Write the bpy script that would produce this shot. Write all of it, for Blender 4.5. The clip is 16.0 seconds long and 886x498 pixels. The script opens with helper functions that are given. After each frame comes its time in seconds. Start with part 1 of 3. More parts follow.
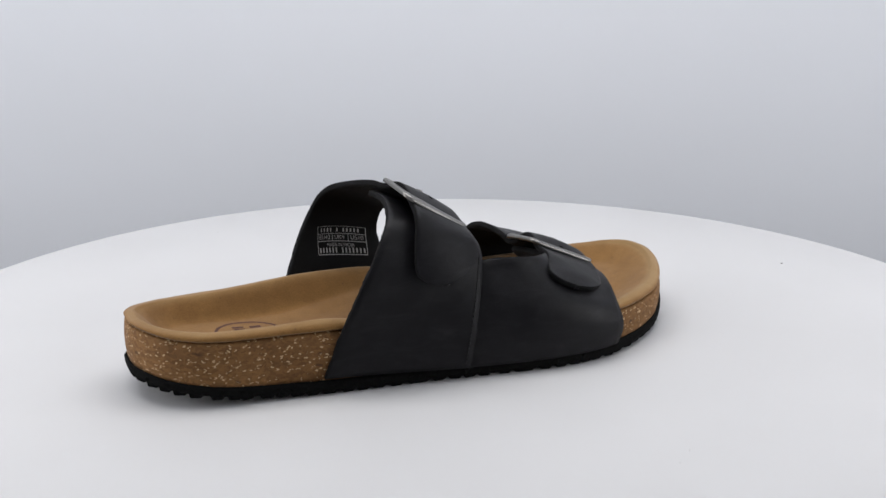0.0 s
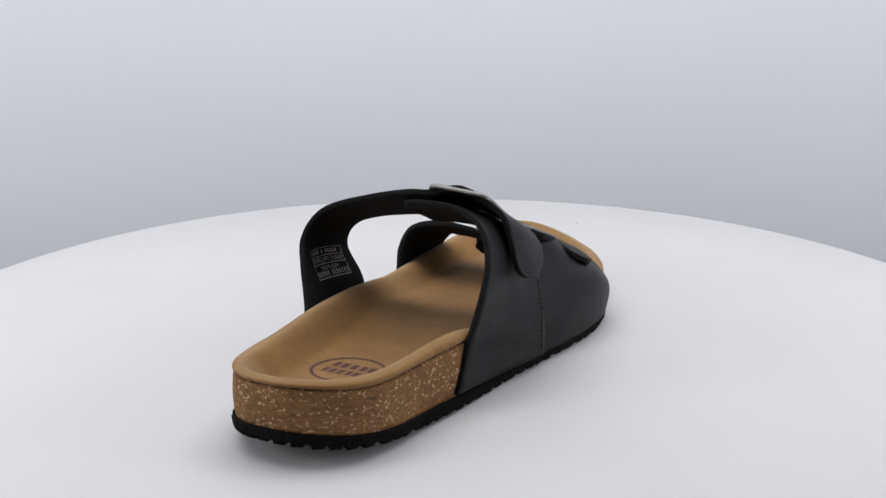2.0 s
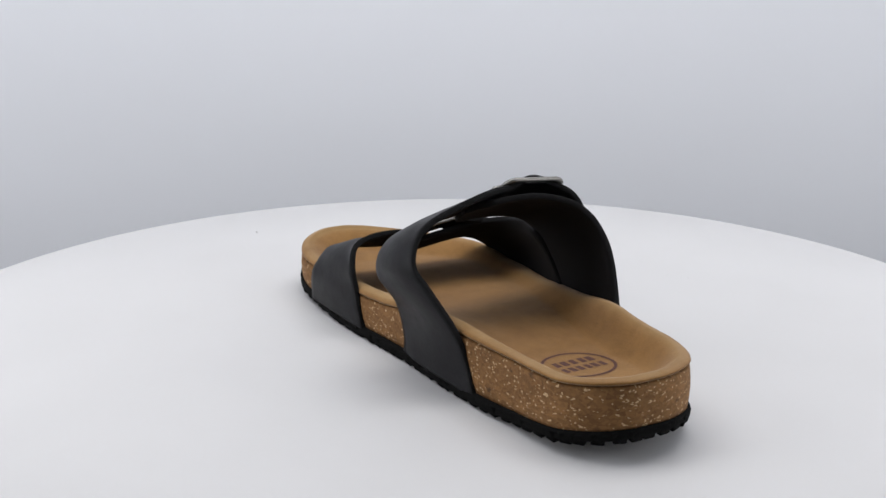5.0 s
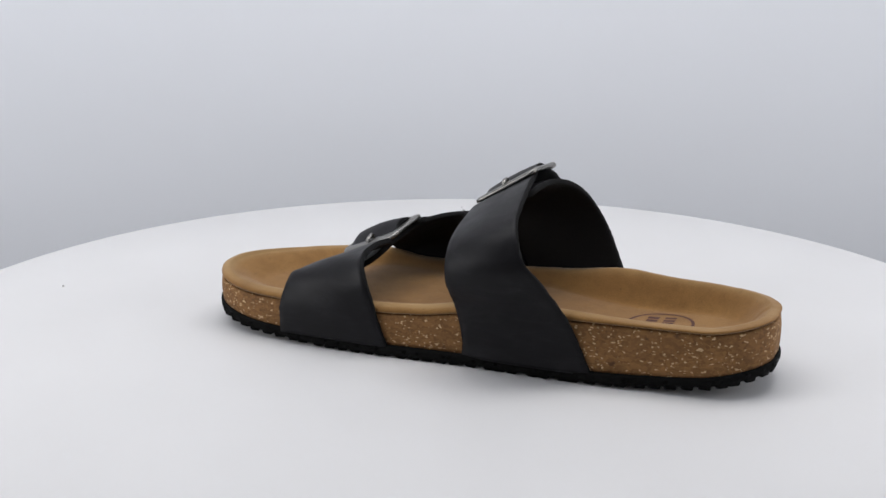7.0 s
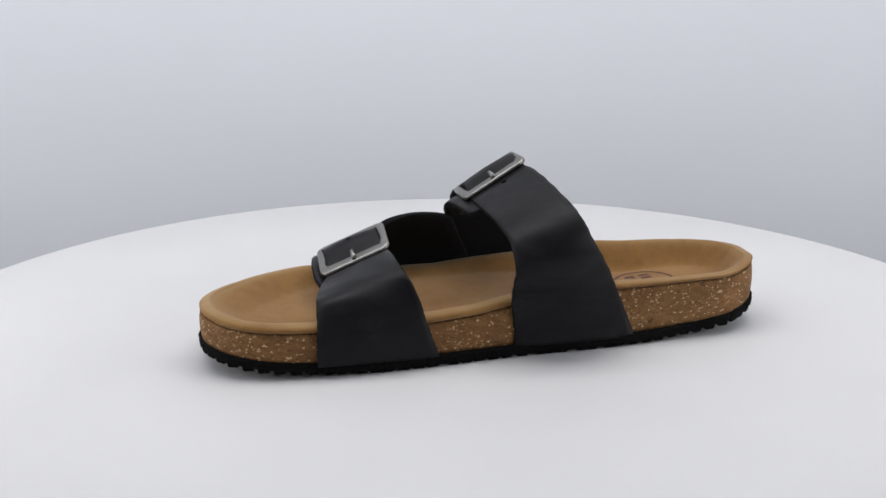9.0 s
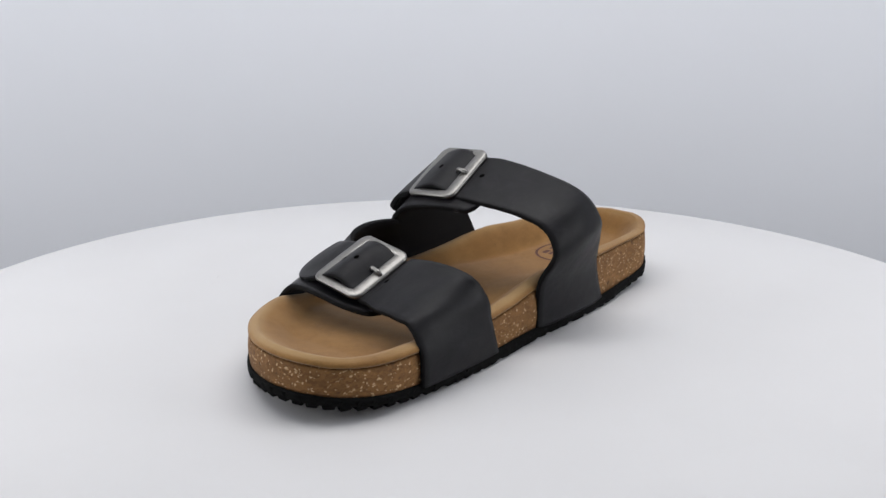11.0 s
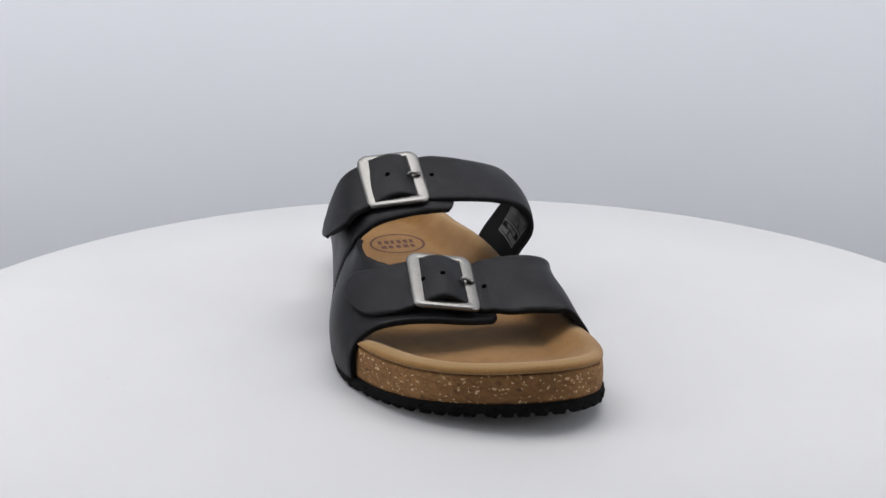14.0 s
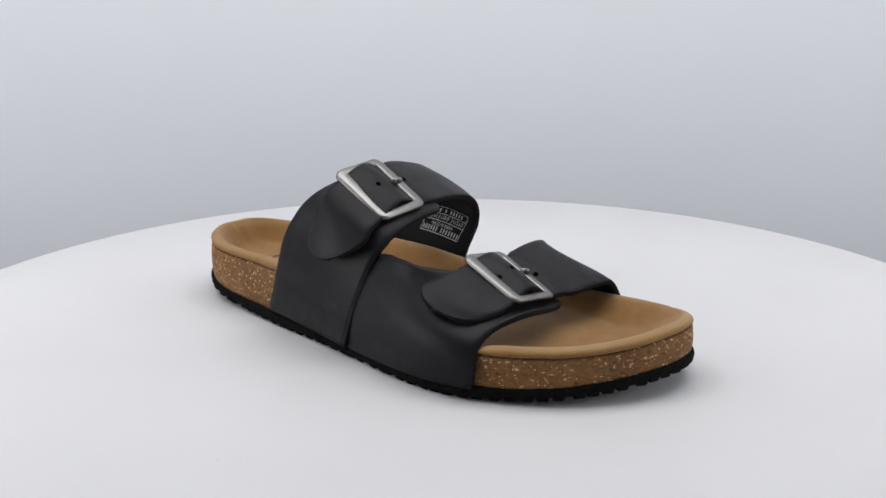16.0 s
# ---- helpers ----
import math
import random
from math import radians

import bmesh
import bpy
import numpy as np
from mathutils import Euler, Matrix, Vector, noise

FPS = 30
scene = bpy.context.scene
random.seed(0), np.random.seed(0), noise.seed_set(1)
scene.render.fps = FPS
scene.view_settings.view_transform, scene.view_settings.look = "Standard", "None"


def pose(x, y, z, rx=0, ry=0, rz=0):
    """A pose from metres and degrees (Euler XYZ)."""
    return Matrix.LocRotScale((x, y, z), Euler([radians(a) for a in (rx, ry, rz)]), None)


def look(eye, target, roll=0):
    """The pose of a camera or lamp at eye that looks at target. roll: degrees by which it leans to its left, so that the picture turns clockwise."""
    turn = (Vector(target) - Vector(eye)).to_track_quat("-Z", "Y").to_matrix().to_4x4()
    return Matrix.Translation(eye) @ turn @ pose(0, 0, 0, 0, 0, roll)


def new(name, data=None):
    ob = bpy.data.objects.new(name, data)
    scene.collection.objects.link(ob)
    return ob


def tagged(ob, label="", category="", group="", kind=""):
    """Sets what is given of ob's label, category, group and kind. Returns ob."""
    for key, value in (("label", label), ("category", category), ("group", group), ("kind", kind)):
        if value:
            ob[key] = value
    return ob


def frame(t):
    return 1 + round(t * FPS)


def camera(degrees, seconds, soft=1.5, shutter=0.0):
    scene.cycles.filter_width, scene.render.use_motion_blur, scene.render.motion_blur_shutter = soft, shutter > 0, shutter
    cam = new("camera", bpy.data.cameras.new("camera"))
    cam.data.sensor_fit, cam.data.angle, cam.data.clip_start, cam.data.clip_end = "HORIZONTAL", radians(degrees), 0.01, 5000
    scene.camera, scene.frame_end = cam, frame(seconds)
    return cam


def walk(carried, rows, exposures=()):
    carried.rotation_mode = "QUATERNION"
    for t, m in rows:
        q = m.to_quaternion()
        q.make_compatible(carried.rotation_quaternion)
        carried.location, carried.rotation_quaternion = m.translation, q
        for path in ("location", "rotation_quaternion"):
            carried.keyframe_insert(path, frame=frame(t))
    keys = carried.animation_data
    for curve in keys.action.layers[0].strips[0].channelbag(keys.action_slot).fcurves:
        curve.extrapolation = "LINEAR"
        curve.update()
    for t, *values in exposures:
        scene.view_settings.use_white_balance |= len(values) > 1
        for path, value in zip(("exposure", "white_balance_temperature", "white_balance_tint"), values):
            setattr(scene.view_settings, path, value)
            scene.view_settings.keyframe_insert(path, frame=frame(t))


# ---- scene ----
from mathutils.bvhtree import BVHTree

# ---- camera: stands still before the turntable ----
EYE = Vector((0.0, -0.545, 0.2017))
PITCH, YAW = radians(-16.003), radians(0.4164)
AIM = EYE + Vector((-math.sin(YAW) * math.cos(PITCH), math.cos(YAW) * math.cos(PITCH), math.sin(PITCH)))
cam = camera(42.99, 16.0, soft=1.5)
walk(cam, [(0.0, look(EYE, AIM, -0.149)), (16.0, look(EYE, AIM, -0.149))])

# ---- the turning: degrees per second, and where the sandal lies on the disc ----
RATE = 18.476
SANDAL_AT = (-0.01227, -0.01717)
SANDAL_HEADING = 26.96

# ---- light ----
world = bpy.data.worlds.new("world")
scene.world = world
world.use_nodes = True
world.node_tree.nodes["Background"].inputs[0].default_value = (0.9, 0.95, 1.0, 1)
world.node_tree.nodes["Background"].inputs[1].default_value = 0.05
scene.view_settings.exposure = 0.0


def area_lamp(name, eye, target, sx, sy, watts, colour=(1, 1, 1)):
    data = bpy.data.lights.new(name, "AREA")
    data.shape, data.size, data.size_y, data.energy, data.color = "RECTANGLE", sx, sy, watts, colour
    ob = new(name, data)
    ob.matrix_world = look(eye, target)
    return ob


# a strip under the tent's ceiling, plus an unseen fill lamp added each side to even the backdrop
area_lamp("tent_lamp", (-0.04, 0.08, 0.90), (-0.03, 0.02, 0.0), 1.3, 0.40, 7.55, (1.0, 0.99, 0.99))
for side in (-1, 1):
    area_lamp("side_fill", (0.66 * side, -0.18, 0.20), (-0.08 * side, 0.47, 0.0), 0.38, 0.36, 1.7 if side < 0 else 1.52, (1.0, 0.99, 0.99))


# ---- materials ----
def material(name, colour, rough=0.5, metal=0.0, spec=0.5):
    m = bpy.data.materials.new(name)
    m.use_nodes = True
    b = m.node_tree.nodes["Principled BSDF"]
    b.inputs["Base Color"].default_value = (*colour, 1)
    b.inputs["Roughness"].default_value = rough
    b.inputs["Metallic"].default_value = metal
    b.inputs["Specular IOR Level"].default_value = spec
    return m


def node(m, kind, **values):
    n = m.node_tree.nodes.new(kind)
    for k, v in values.items():
        n.inputs[k.replace("_", " ")].default_value = v
    return n


def wire(m, a, out, b, into):
    m.node_tree.links.new(a.outputs[out], b.inputs[into])


def coords(m, scale=(1, 1, 1)):
    t = m.node_tree.nodes.new("ShaderNodeTexCoord")
    p = m.node_tree.nodes.new("ShaderNodeMapping")
    p.inputs["Scale"].default_value = scale
    wire(m, t, "Object", p, "Vector")
    return p


def ramp(m, src, out, stops):
    r = m.node_tree.nodes.new("ShaderNodeValToRGB")
    e = r.color_ramp.elements
    while len(e) < len(stops):
        e.new(0.5)
    for k, (pos, col) in zip(e, stops):
        k.position, k.color = pos, (*col, 1) if len(col) == 3 else col
    wire(m, src, out, r, "Fac")
    return r


def mix(m, kind, fac, a, b):
    """Mixes two colours; fac, a and b are (node, output) or values."""
    n = m.node_tree.nodes.new("ShaderNodeMix")
    n.data_type, n.blend_type = "RGBA", kind
    for v, i in ((fac, 0), (a, 6), (b, 7)):
        if isinstance(v, tuple) and isinstance(v[1], str):
            m.node_tree.links.new(v[0].outputs[v[1]], n.inputs[i])
        else:
            n.inputs[i].default_value = v
    return n


def bump(m, src, out, strength, distance, after=None):
    n = node(m, "ShaderNodeBump", Strength=strength, Distance=distance)
    wire(m, src, out, n, "Height")
    if after:
        wire(m, after, "Normal", n, "Normal")
    return n


def shade(m, colour=None, normal=None, rough=None):
    b = m.node_tree.nodes["Principled BSDF"]
    if colour:
        m.node_tree.links.new(colour[0].outputs[colour[1]], b.inputs["Base Color"])
    if normal:
        wire(m, normal, "Normal", b, "Normal")
    if rough:
        m.node_tree.links.new(rough[0].outputs[rough[1]], b.inputs["Roughness"])


def make_leather():
    m = material("black_smooth_leather", (0.008, 0.008, 0.009), 0.5, 0, 0.15)
    c = coords(m)
    fine = node(m, "ShaderNodeTexNoise", Scale=1400.0, Detail=3.0)
    wide = node(m, "ShaderNodeTexNoise", Scale=55.0, Detail=5.0)
    wire(m, c, "Vector", fine, "Vector"), wire(m, c, "Vector", wide, "Vector")
    col = ramp(m, wide, "Fac", [(0.3, (0.0062, 0.0060, 0.0072)), (0.7, (0.0092, 0.0089, 0.0106))])
    rgh = ramp(m, wide, "Fac", [(0.3, (0.38, 0.38, 0.38)), (0.75, (0.54, 0.54, 0.54))])
    scuff = node(m, "ShaderNodeTexNoise", Scale=95.0, Detail=8.0, Roughness=0.68, Distortion=0.8)
    long_way = coords(m, (0.55, 1.0, 1.6))
    wire(m, long_way, "Vector", scuff, "Vector")
    rubbed = ramp(m, scuff, "Fac", [(0.36, (0.78, 0.78, 0.78)), (0.52, (1.0, 1.0, 1.0)), (0.70, (1.75, 1.72, 1.66))])
    tone = mix(m, "MULTIPLY", 1.0, (col, "Color"), (rubbed, "Color"))
    n = bump(m, fine, "Fac", 0.12, 0.0004, bump(m, wide, "Fac", 0.22, 0.002, bump(m, scuff, "Fac", 0.10, 0.0008)))
    shade(m, None, n, (rgh, "Color"))
    m.node_tree.links.new(tone.outputs[2], m.node_tree.nodes["Principled BSDF"].inputs["Base Color"])
    return m


def make_suede_black():
    m = material("black_fleshy_leather_back", (0.006, 0.006, 0.007), 0.95, 0, 0.15)
    c = coords(m)
    fine = node(m, "ShaderNodeTexNoise", Scale=2200.0, Detail=4.0)
    wire(m, c, "Vector", fine, "Vector")
    col = ramp(m, fine, "Fac", [(0.3, (0.006, 0.006, 0.0065)), (0.75, (0.013, 0.013, 0.014))])
    shade(m, (col, "Color"), bump(m, fine, "Fac", 0.6, 0.0006))
    return m


def make_cork():
    m = material("cork", (0.26, 0.14, 0.07), 0.8, 0, 0.25)
    c = coords(m, (1.0, 1.0, 1.55))
    warp = node(m, "ShaderNodeTexNoise", Scale=260.0, Detail=2.0)
    wire(m, c, "Vector", warp, "Vector")
    bend = mix(m, "LINEAR_LIGHT", 0.0025, (c, "Vector"), (warp, "Color"))
    grain = m.node_tree.nodes.new("ShaderNodeTexVoronoi")
    grain.inputs["Scale"].default_value = 620.0
    m.node_tree.links.new(bend.outputs[2], grain.inputs["Vector"])
    big = m.node_tree.nodes.new("ShaderNodeTexVoronoi")
    big.inputs["Scale"].default_value = 230.0
    m.node_tree.links.new(bend.outputs[2], big.inputs["Vector"])
    wide = node(m, "ShaderNodeTexNoise", Scale=40.0, Detail=4.0)
    wire(m, c, "Vector", wide, "Vector")
    base = ramp(m, wide, "Fac", [(0.3, (0.150, 0.074, 0.026)), (0.7, (0.218, 0.112, 0.042))])
    cells = m.node_tree.nodes.new("ShaderNodeSeparateColor")
    wire(m, grain, "Color", cells, "Color")
    tint = ramp(m, cells, "Red", [(0.0, (0.70, 0.66, 0.62)), (0.5, (0.97, 0.97, 0.97)), (1.0, (1.25, 1.22, 1.18))])
    col = mix(m, "MULTIPLY", 0.8, (base, "Color"), (tint, "Color"))
    fleck_pick = ramp(m, cells, "Green", [(0.80, (0, 0, 0)), (0.84, (1, 1, 1))])
    fleck_body = ramp(m, grain, "Distance", [(0.30, (1, 1, 1)), (0.52, (0, 0, 0))])
    fleck = mix(m, "MULTIPLY", 1.0, (fleck_pick, "Color"), (fleck_body, "Color"))
    n1 = m.node_tree.nodes.new("ShaderNodeMix")
    n1.data_type = "RGBA"
    m.node_tree.links.new(fleck.outputs[2], n1.inputs[0])
    m.node_tree.links.new(col.outputs[2], n1.inputs[6])
    n1.inputs[7].default_value = (0.50, 0.345, 0.19, 1)
    cells2 = m.node_tree.nodes.new("ShaderNodeSeparateColor")
    wire(m, big, "Color", cells2, "Color")
    dark_pick = ramp(m, cells2, "Blue", [(0.91, (0, 0, 0)), (0.95, (1, 1, 1))])
    dark_body = ramp(m, big, "Distance", [(0.2, (1, 1, 1)), (0.5, (0, 0, 0))])
    dark = mix(m, "MULTIPLY", 1.0, (dark_pick, "Color"), (dark_body, "Color"))
    n2 = m.node_tree.nodes.new("ShaderNodeMix")
    n2.data_type = "RGBA"
    m.node_tree.links.new(dark.outputs[2], n2.inputs[0])
    m.node_tree.links.new(n1.outputs[2], n2.inputs[6])
    n2.inputs[7].default_value = (0.085, 0.042, 0.018, 1)
    b = m.node_tree.nodes["Principled BSDF"]
    m.node_tree.links.new(n2.outputs[2], b.inputs["Base Color"])
    wire(m, bump(m, grain, "Distance", 0.35, 0.0006), "Normal", b, "Normal")
    return m


def make_suede_tan():
    m = material("tan_suede", (0.40, 0.25, 0.12), 0.9, 0, 0.2)
    c = coords(m)
    fine = node(m, "ShaderNodeTexNoise", Scale=1800.0, Detail=4.0)
    mid = node(m, "ShaderNodeTexNoise", Scale=160.0, Detail=5.0)
    wide = node(m, "ShaderNodeTexNoise", Scale=24.0, Detail=4.0)
    for n in (fine, mid, wide):
        wire(m, c, "Vector", n, "Vector")
    a = ramp(m, wide, "Fac", [(0.3, (0.198, 0.098, 0.028)), (0.7, (0.268, 0.143, 0.046))])
    b = ramp(m, mid, "Fac", [(0.25, (0.88, 0.86, 0.84)), (0.55, (1.0, 1.0, 1.0)), (0.8, (1.05, 1.05, 1.05))])
    d = ramp(m, fine, "Fac", [(0.3, (0.80, 0.79, 0.78)), (0.7, (1.10, 1.10, 1.10))])
    x = mix(m, "MULTIPLY", 1.0, (a, "Color"), (b, "Color"))
    y = m.node_tree.nodes.new("ShaderNodeMix")
    y.data_type, y.blend_type = "RGBA", "MULTIPLY"
    y.inputs[0].default_value = 1.0
    m.node_tree.links.new(x.outputs[2], y.inputs[6])
    wire(m, d, "Color", y, 7)
    pores = m.node_tree.nodes.new("ShaderNodeTexVoronoi")
    pores.inputs["Scale"].default_value = 330.0
    wire(m, c, "Vector", pores, "Vector")
    cells = m.node_tree.nodes.new("ShaderNodeSeparateColor")
    wire(m, pores, "Color", cells, "Color")
    some = ramp(m, cells, "Red", [(0.90, (0, 0, 0)), (0.93, (1, 1, 1))])
    dot = ramp(m, pores, "Distance", [(0.08, (0.55, 0.55, 0.55)), (0.24, (0, 0, 0))])
    pore = mix(m, "MULTIPLY", 1.0, (some, "Color"), (dot, "Color"))
    z = m.node_tree.nodes.new("ShaderNodeMix")
    z.data_type = "RGBA"
    m.node_tree.links.new(pore.outputs[2], z.inputs[0])
    m.node_tree.links.new(y.outputs[2], z.inputs[6])
    z.inputs[7].default_value = (0.09, 0.05, 0.02, 1)
    bs = m.node_tree.nodes["Principled BSDF"]
    rub = m.node_tree.nodes.new("ShaderNodeAttribute")
    rub.attribute_name = "wear"
    patchy = ramp(m, wide, "Fac", [(0.35, (0.15, 0.15, 0.15)), (0.65, (0.75, 0.75, 0.75))])
    worn = mix(m, "MULTIPLY", 1.0, (rub, "Color"), (patchy, "Color"))
    pale = m.node_tree.nodes.new("ShaderNodeMix")
    pale.data_type = "RGBA"
    m.node_tree.links.new(worn.outputs[2], pale.inputs[0])
    m.node_tree.links.new(z.outputs[2], pale.inputs[6])
    pale.inputs[7].default_value = (0.300, 0.195, 0.088, 1)
    m.node_tree.links.new(pale.outputs[2], bs.inputs["Base Color"])
    bs.inputs["Sheen Weight"].default_value = 0.15
    bs.inputs["Sheen Roughness"].default_value = 0.5
    wire(m, bump(m, fine, "Fac", 0.3, 0.0004, bump(m, mid, "Fac", 0.1, 0.001)), "Normal", bs, "Normal")
    return m


def make_grainy(name, dark, light, scale, rough, strength, depth, metal=0.0, spec=0.5):
    m = material(name, light, rough, metal, spec)
    c = coords(m)
    fine = node(m, "ShaderNodeTexNoise", Scale=scale, Detail=5.0)
    wire(m, c, "Vector", fine, "Vector")
    col = ramp(m, fine, "Fac", [(0.3, dark), (0.7, light)])
    shade(m, (col, "Color"), bump(m, fine, "Fac", strength, depth))
    return m


LEATHER = make_leather()
SUEDE_BLACK = make_suede_black()
CORK = make_cork()
SUEDE = make_suede_tan()
RUBBER = make_grainy("black_rubber", (0.004, 0.004, 0.004), (0.007, 0.007, 0.007), 900.0, 0.9, 0.4, 0.0006, 0, 0.06)
METAL = make_grainy("antique_nickel", (0.178, 0.173, 0.163), (0.24, 0.233, 0.22), 1500.0, 0.36, 0.10, 0.0003, 1.0)
INK = make_grainy("dark_brown_ink", (0.055, 0.02, 0.018), (0.10, 0.04, 0.03), 1500.0, 0.85, 0.1, 0.0002)
WHITE_PRINT = make_grainy("white_print", (0.26, 0.26, 0.26), (0.40, 0.40, 0.40), 1500.0, 0.7, 0.1, 0.0002)
THREAD = material("black_thread", (0.008, 0.008, 0.009), 0.8)
# black standing for the shade inside the punched holes
HOLE_SHADE = material("hole_shade_black", (0.001, 0.001, 0.001), 1.0, 0, 0.0)
DISC = make_grainy("white_laminate", (0.556, 0.554, 0.560), (0.580, 0.578, 0.584), 9.0, 0.55, 0.03, 0.0005, 0, 0.3)
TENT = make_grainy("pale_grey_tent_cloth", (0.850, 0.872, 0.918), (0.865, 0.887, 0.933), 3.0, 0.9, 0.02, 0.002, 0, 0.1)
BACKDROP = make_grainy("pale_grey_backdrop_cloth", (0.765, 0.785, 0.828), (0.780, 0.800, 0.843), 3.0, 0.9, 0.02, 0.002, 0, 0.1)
# grey chosen for how much light the unseen front wall bounces back
FRONT_FILL = make_grainy("grey_front_fill_cloth", (0.26, 0.263, 0.27), (0.30, 0.303, 0.31), 4.0, 0.9, 0.02, 0.002, 0, 0.1)
# nearly black so the unseen floor sends no light up the backdrop
FLOOR = make_grainy("bounce_damping_cloth", (0.035, 0.035, 0.037), (0.05, 0.05, 0.052), 5.0, 0.9, 0.02, 0.002, 0, 0.1)
SPECK = material("dust_speck", (0.40, 0.39, 0.38), 0.9)


# ---- helpers for meshes ----
def part(name, bm, mat, parent=None, label="", smooth=True):
    """Links a bmesh as one mesh object under parent."""
    me = bpy.data.meshes.new(name)
    bmesh.ops.recalc_face_normals(bm, faces=bm.faces)
    bm.to_mesh(me)
    bm.free()
    for p in me.polygons:
        p.use_smooth = smooth
    for mt in mat if isinstance(mat, (list, tuple)) else (mat,):
        me.materials.append(mt)
    ob = new(name, me)
    ob.parent = parent
    if label:
        tagged(ob, label)
    return ob


def box(bm, x0, x1, y0, y1, z0, z1):
    v = [bm.verts.new((x, y, z)) for z in (z0, z1) for y in (y0, y1) for x in (x0, x1)]
    for f in ((0, 1, 3, 2), (4, 5, 7, 6), (0, 1, 5, 4), (2, 3, 7, 6), (0, 2, 6, 4), (1, 3, 7, 5)):
        bm.faces.new([v[i] for i in f])
    return v


def loft(bm, rings, close_first=False, close_last=False):
    """Closed rings of equal length, joined one to the next."""
    made = [[bm.verts.new(p) for p in r] for r in rings]
    n = len(made[0])
    for a, b in zip(made, made[1:]):
        for i in range(n):
            bm.faces.new((a[i], a[(i + 1) % n], b[(i + 1) % n], b[i]))
    if close_first:
        bm.faces.new(made[0][::-1])
    if close_last:
        bm.faces.new(made[-1])
    return made


def spline(keys, n, closed=False):
    """n points of a Catmull-Rom curve through the keys, even in the keys."""
    k = np.array(keys, float)
    N = len(k)
    out = []
    for j in range(n):
        u = j / n * N if closed else j / (n - 1) * (N - 1)
        i = int(u) if closed else min(int(u), N - 2)
        t = u - i
        if closed:
            a, b, c, d = k[(i - 1) % N], k[i % N], k[(i + 1) % N], k[(i + 2) % N]
        else:
            b, c = k[i], k[i + 1]
            a = k[i - 1] if i else 2 * b - c
            d = k[i + 2] if i + 2 < N else 2 * c - b
        out.append(0.5 * (2 * b + (c - a) * t + (2 * a - 5 * b + 4 * c - d) * t * t + (3 * b - a - 3 * c + d) * t ** 3))
    return np.array(out)


def level(x, stops):
    """A height read off a smooth line through (x, height) stops."""
    xs, ys = zip(*stops)
    return float(np.interp(x, xs, ys))


# ---- the tent: walls, floor, ceiling ----
BED_TREE = None
WALL_Y, SIDE, LOW, HIGH, FRONT = 0.47, 0.80, -0.12, 1.04, -0.95


def build_tent():
    def slab(name, mat, label, category, *size):
        bm = bmesh.new()
        box(bm, *size)
        tagged(part(name, bm, mat, smooth=False), label, category, kind="structure")

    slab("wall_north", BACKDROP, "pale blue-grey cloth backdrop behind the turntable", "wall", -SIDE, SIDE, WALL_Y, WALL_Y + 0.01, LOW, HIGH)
    # out of view; added to control the fill on camera-facing sides
    slab("wall_south", FRONT_FILL, "unseen grey wall behind the camera, added to set the front fill", "wall", -SIDE, SIDE, FRONT - 0.01, FRONT, LOW, HIGH)
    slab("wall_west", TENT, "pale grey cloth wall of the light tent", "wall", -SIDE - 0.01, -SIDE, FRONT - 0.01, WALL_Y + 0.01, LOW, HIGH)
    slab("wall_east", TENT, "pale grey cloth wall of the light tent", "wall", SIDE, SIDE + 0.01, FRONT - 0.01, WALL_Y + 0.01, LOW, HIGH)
    # out of view; added dark to shade the backdrop below the disc's level
    slab("floor", FLOOR, "unseen dark floor, added to keep bounce off the lower backdrop", "floor", -SIDE - 0.01, SIDE + 0.01, FRONT - 0.01, WALL_Y + 0.01, LOW - 0.01, LOW)
    slab("ceiling", TENT, "pale grey cloth ceiling of the light tent", "ceiling", -SIDE - 0.01, SIDE + 0.01, FRONT - 0.01, WALL_Y + 0.01, HIGH, HIGH + 0.01)


build_tent()


# ---- the turntable ----
DISC_R = 0.301


def build_turntable():
    t = tagged(new("turntable"), "round white laminated turntable disc turning slowly", "turntable")
    t.location = (0, 0, -0.12)
    bm = bmesh.new()
    prof = [(0.0, -0.018), (DISC_R - 0.004, -0.018), (DISC_R - 0.0012, -0.0165), (DISC_R, -0.014), (DISC_R, -0.003), (DISC_R - 0.0009, -0.0009), (DISC_R - 0.003, 0.0), (0.2, 0.0), (0.1, 0.0)]
    n = 180
    rings = [[(r * math.cos(2 * math.pi * i / n), r * math.sin(2 * math.pi * i / n), z + 0.12) for i in range(n)] for r, z in prof[1:]]
    loft(bm, rings, True, True)
    disc = part("disc", bm, DISC, t)
    bm = bmesh.new()
    rings = [[(r * math.cos(2 * math.pi * i / 64), r * math.sin(2 * math.pi * i / 64), z) for i in range(64)] for r, z in ((0.16, 0.0), (0.165, 0.004), (0.165, 0.05), (0.155, 0.06), (0.05, 0.065), (0.05, 0.098), (0.08, 0.102))]
    loft(bm, rings, True, True)
    part("base", bm, DISC, t)
    rng = random.Random(3)
    for x, y, r in ((0.2052, 0.1247, 0.0009), (0.0895, -0.145, 0.0003), (0.0955, -0.134, 0.0003), (-0.16, 0.20, 0.0003)):
        bm = bmesh.new()
        bmesh.ops.create_icosphere(bm, subdivisions=1, radius=r)
        for v in bm.verts:
            v.co *= rng.uniform(0.7, 1.2)
            v.co.z *= 0.5
        bmesh.ops.translate(bm, verts=bm.verts, vec=(x, y, 0.12 + r * 0.35))
        part("speck", bm, SPECK, disc, "tiny grey speck of dust")
    return t


TURNTABLE = build_turntable()

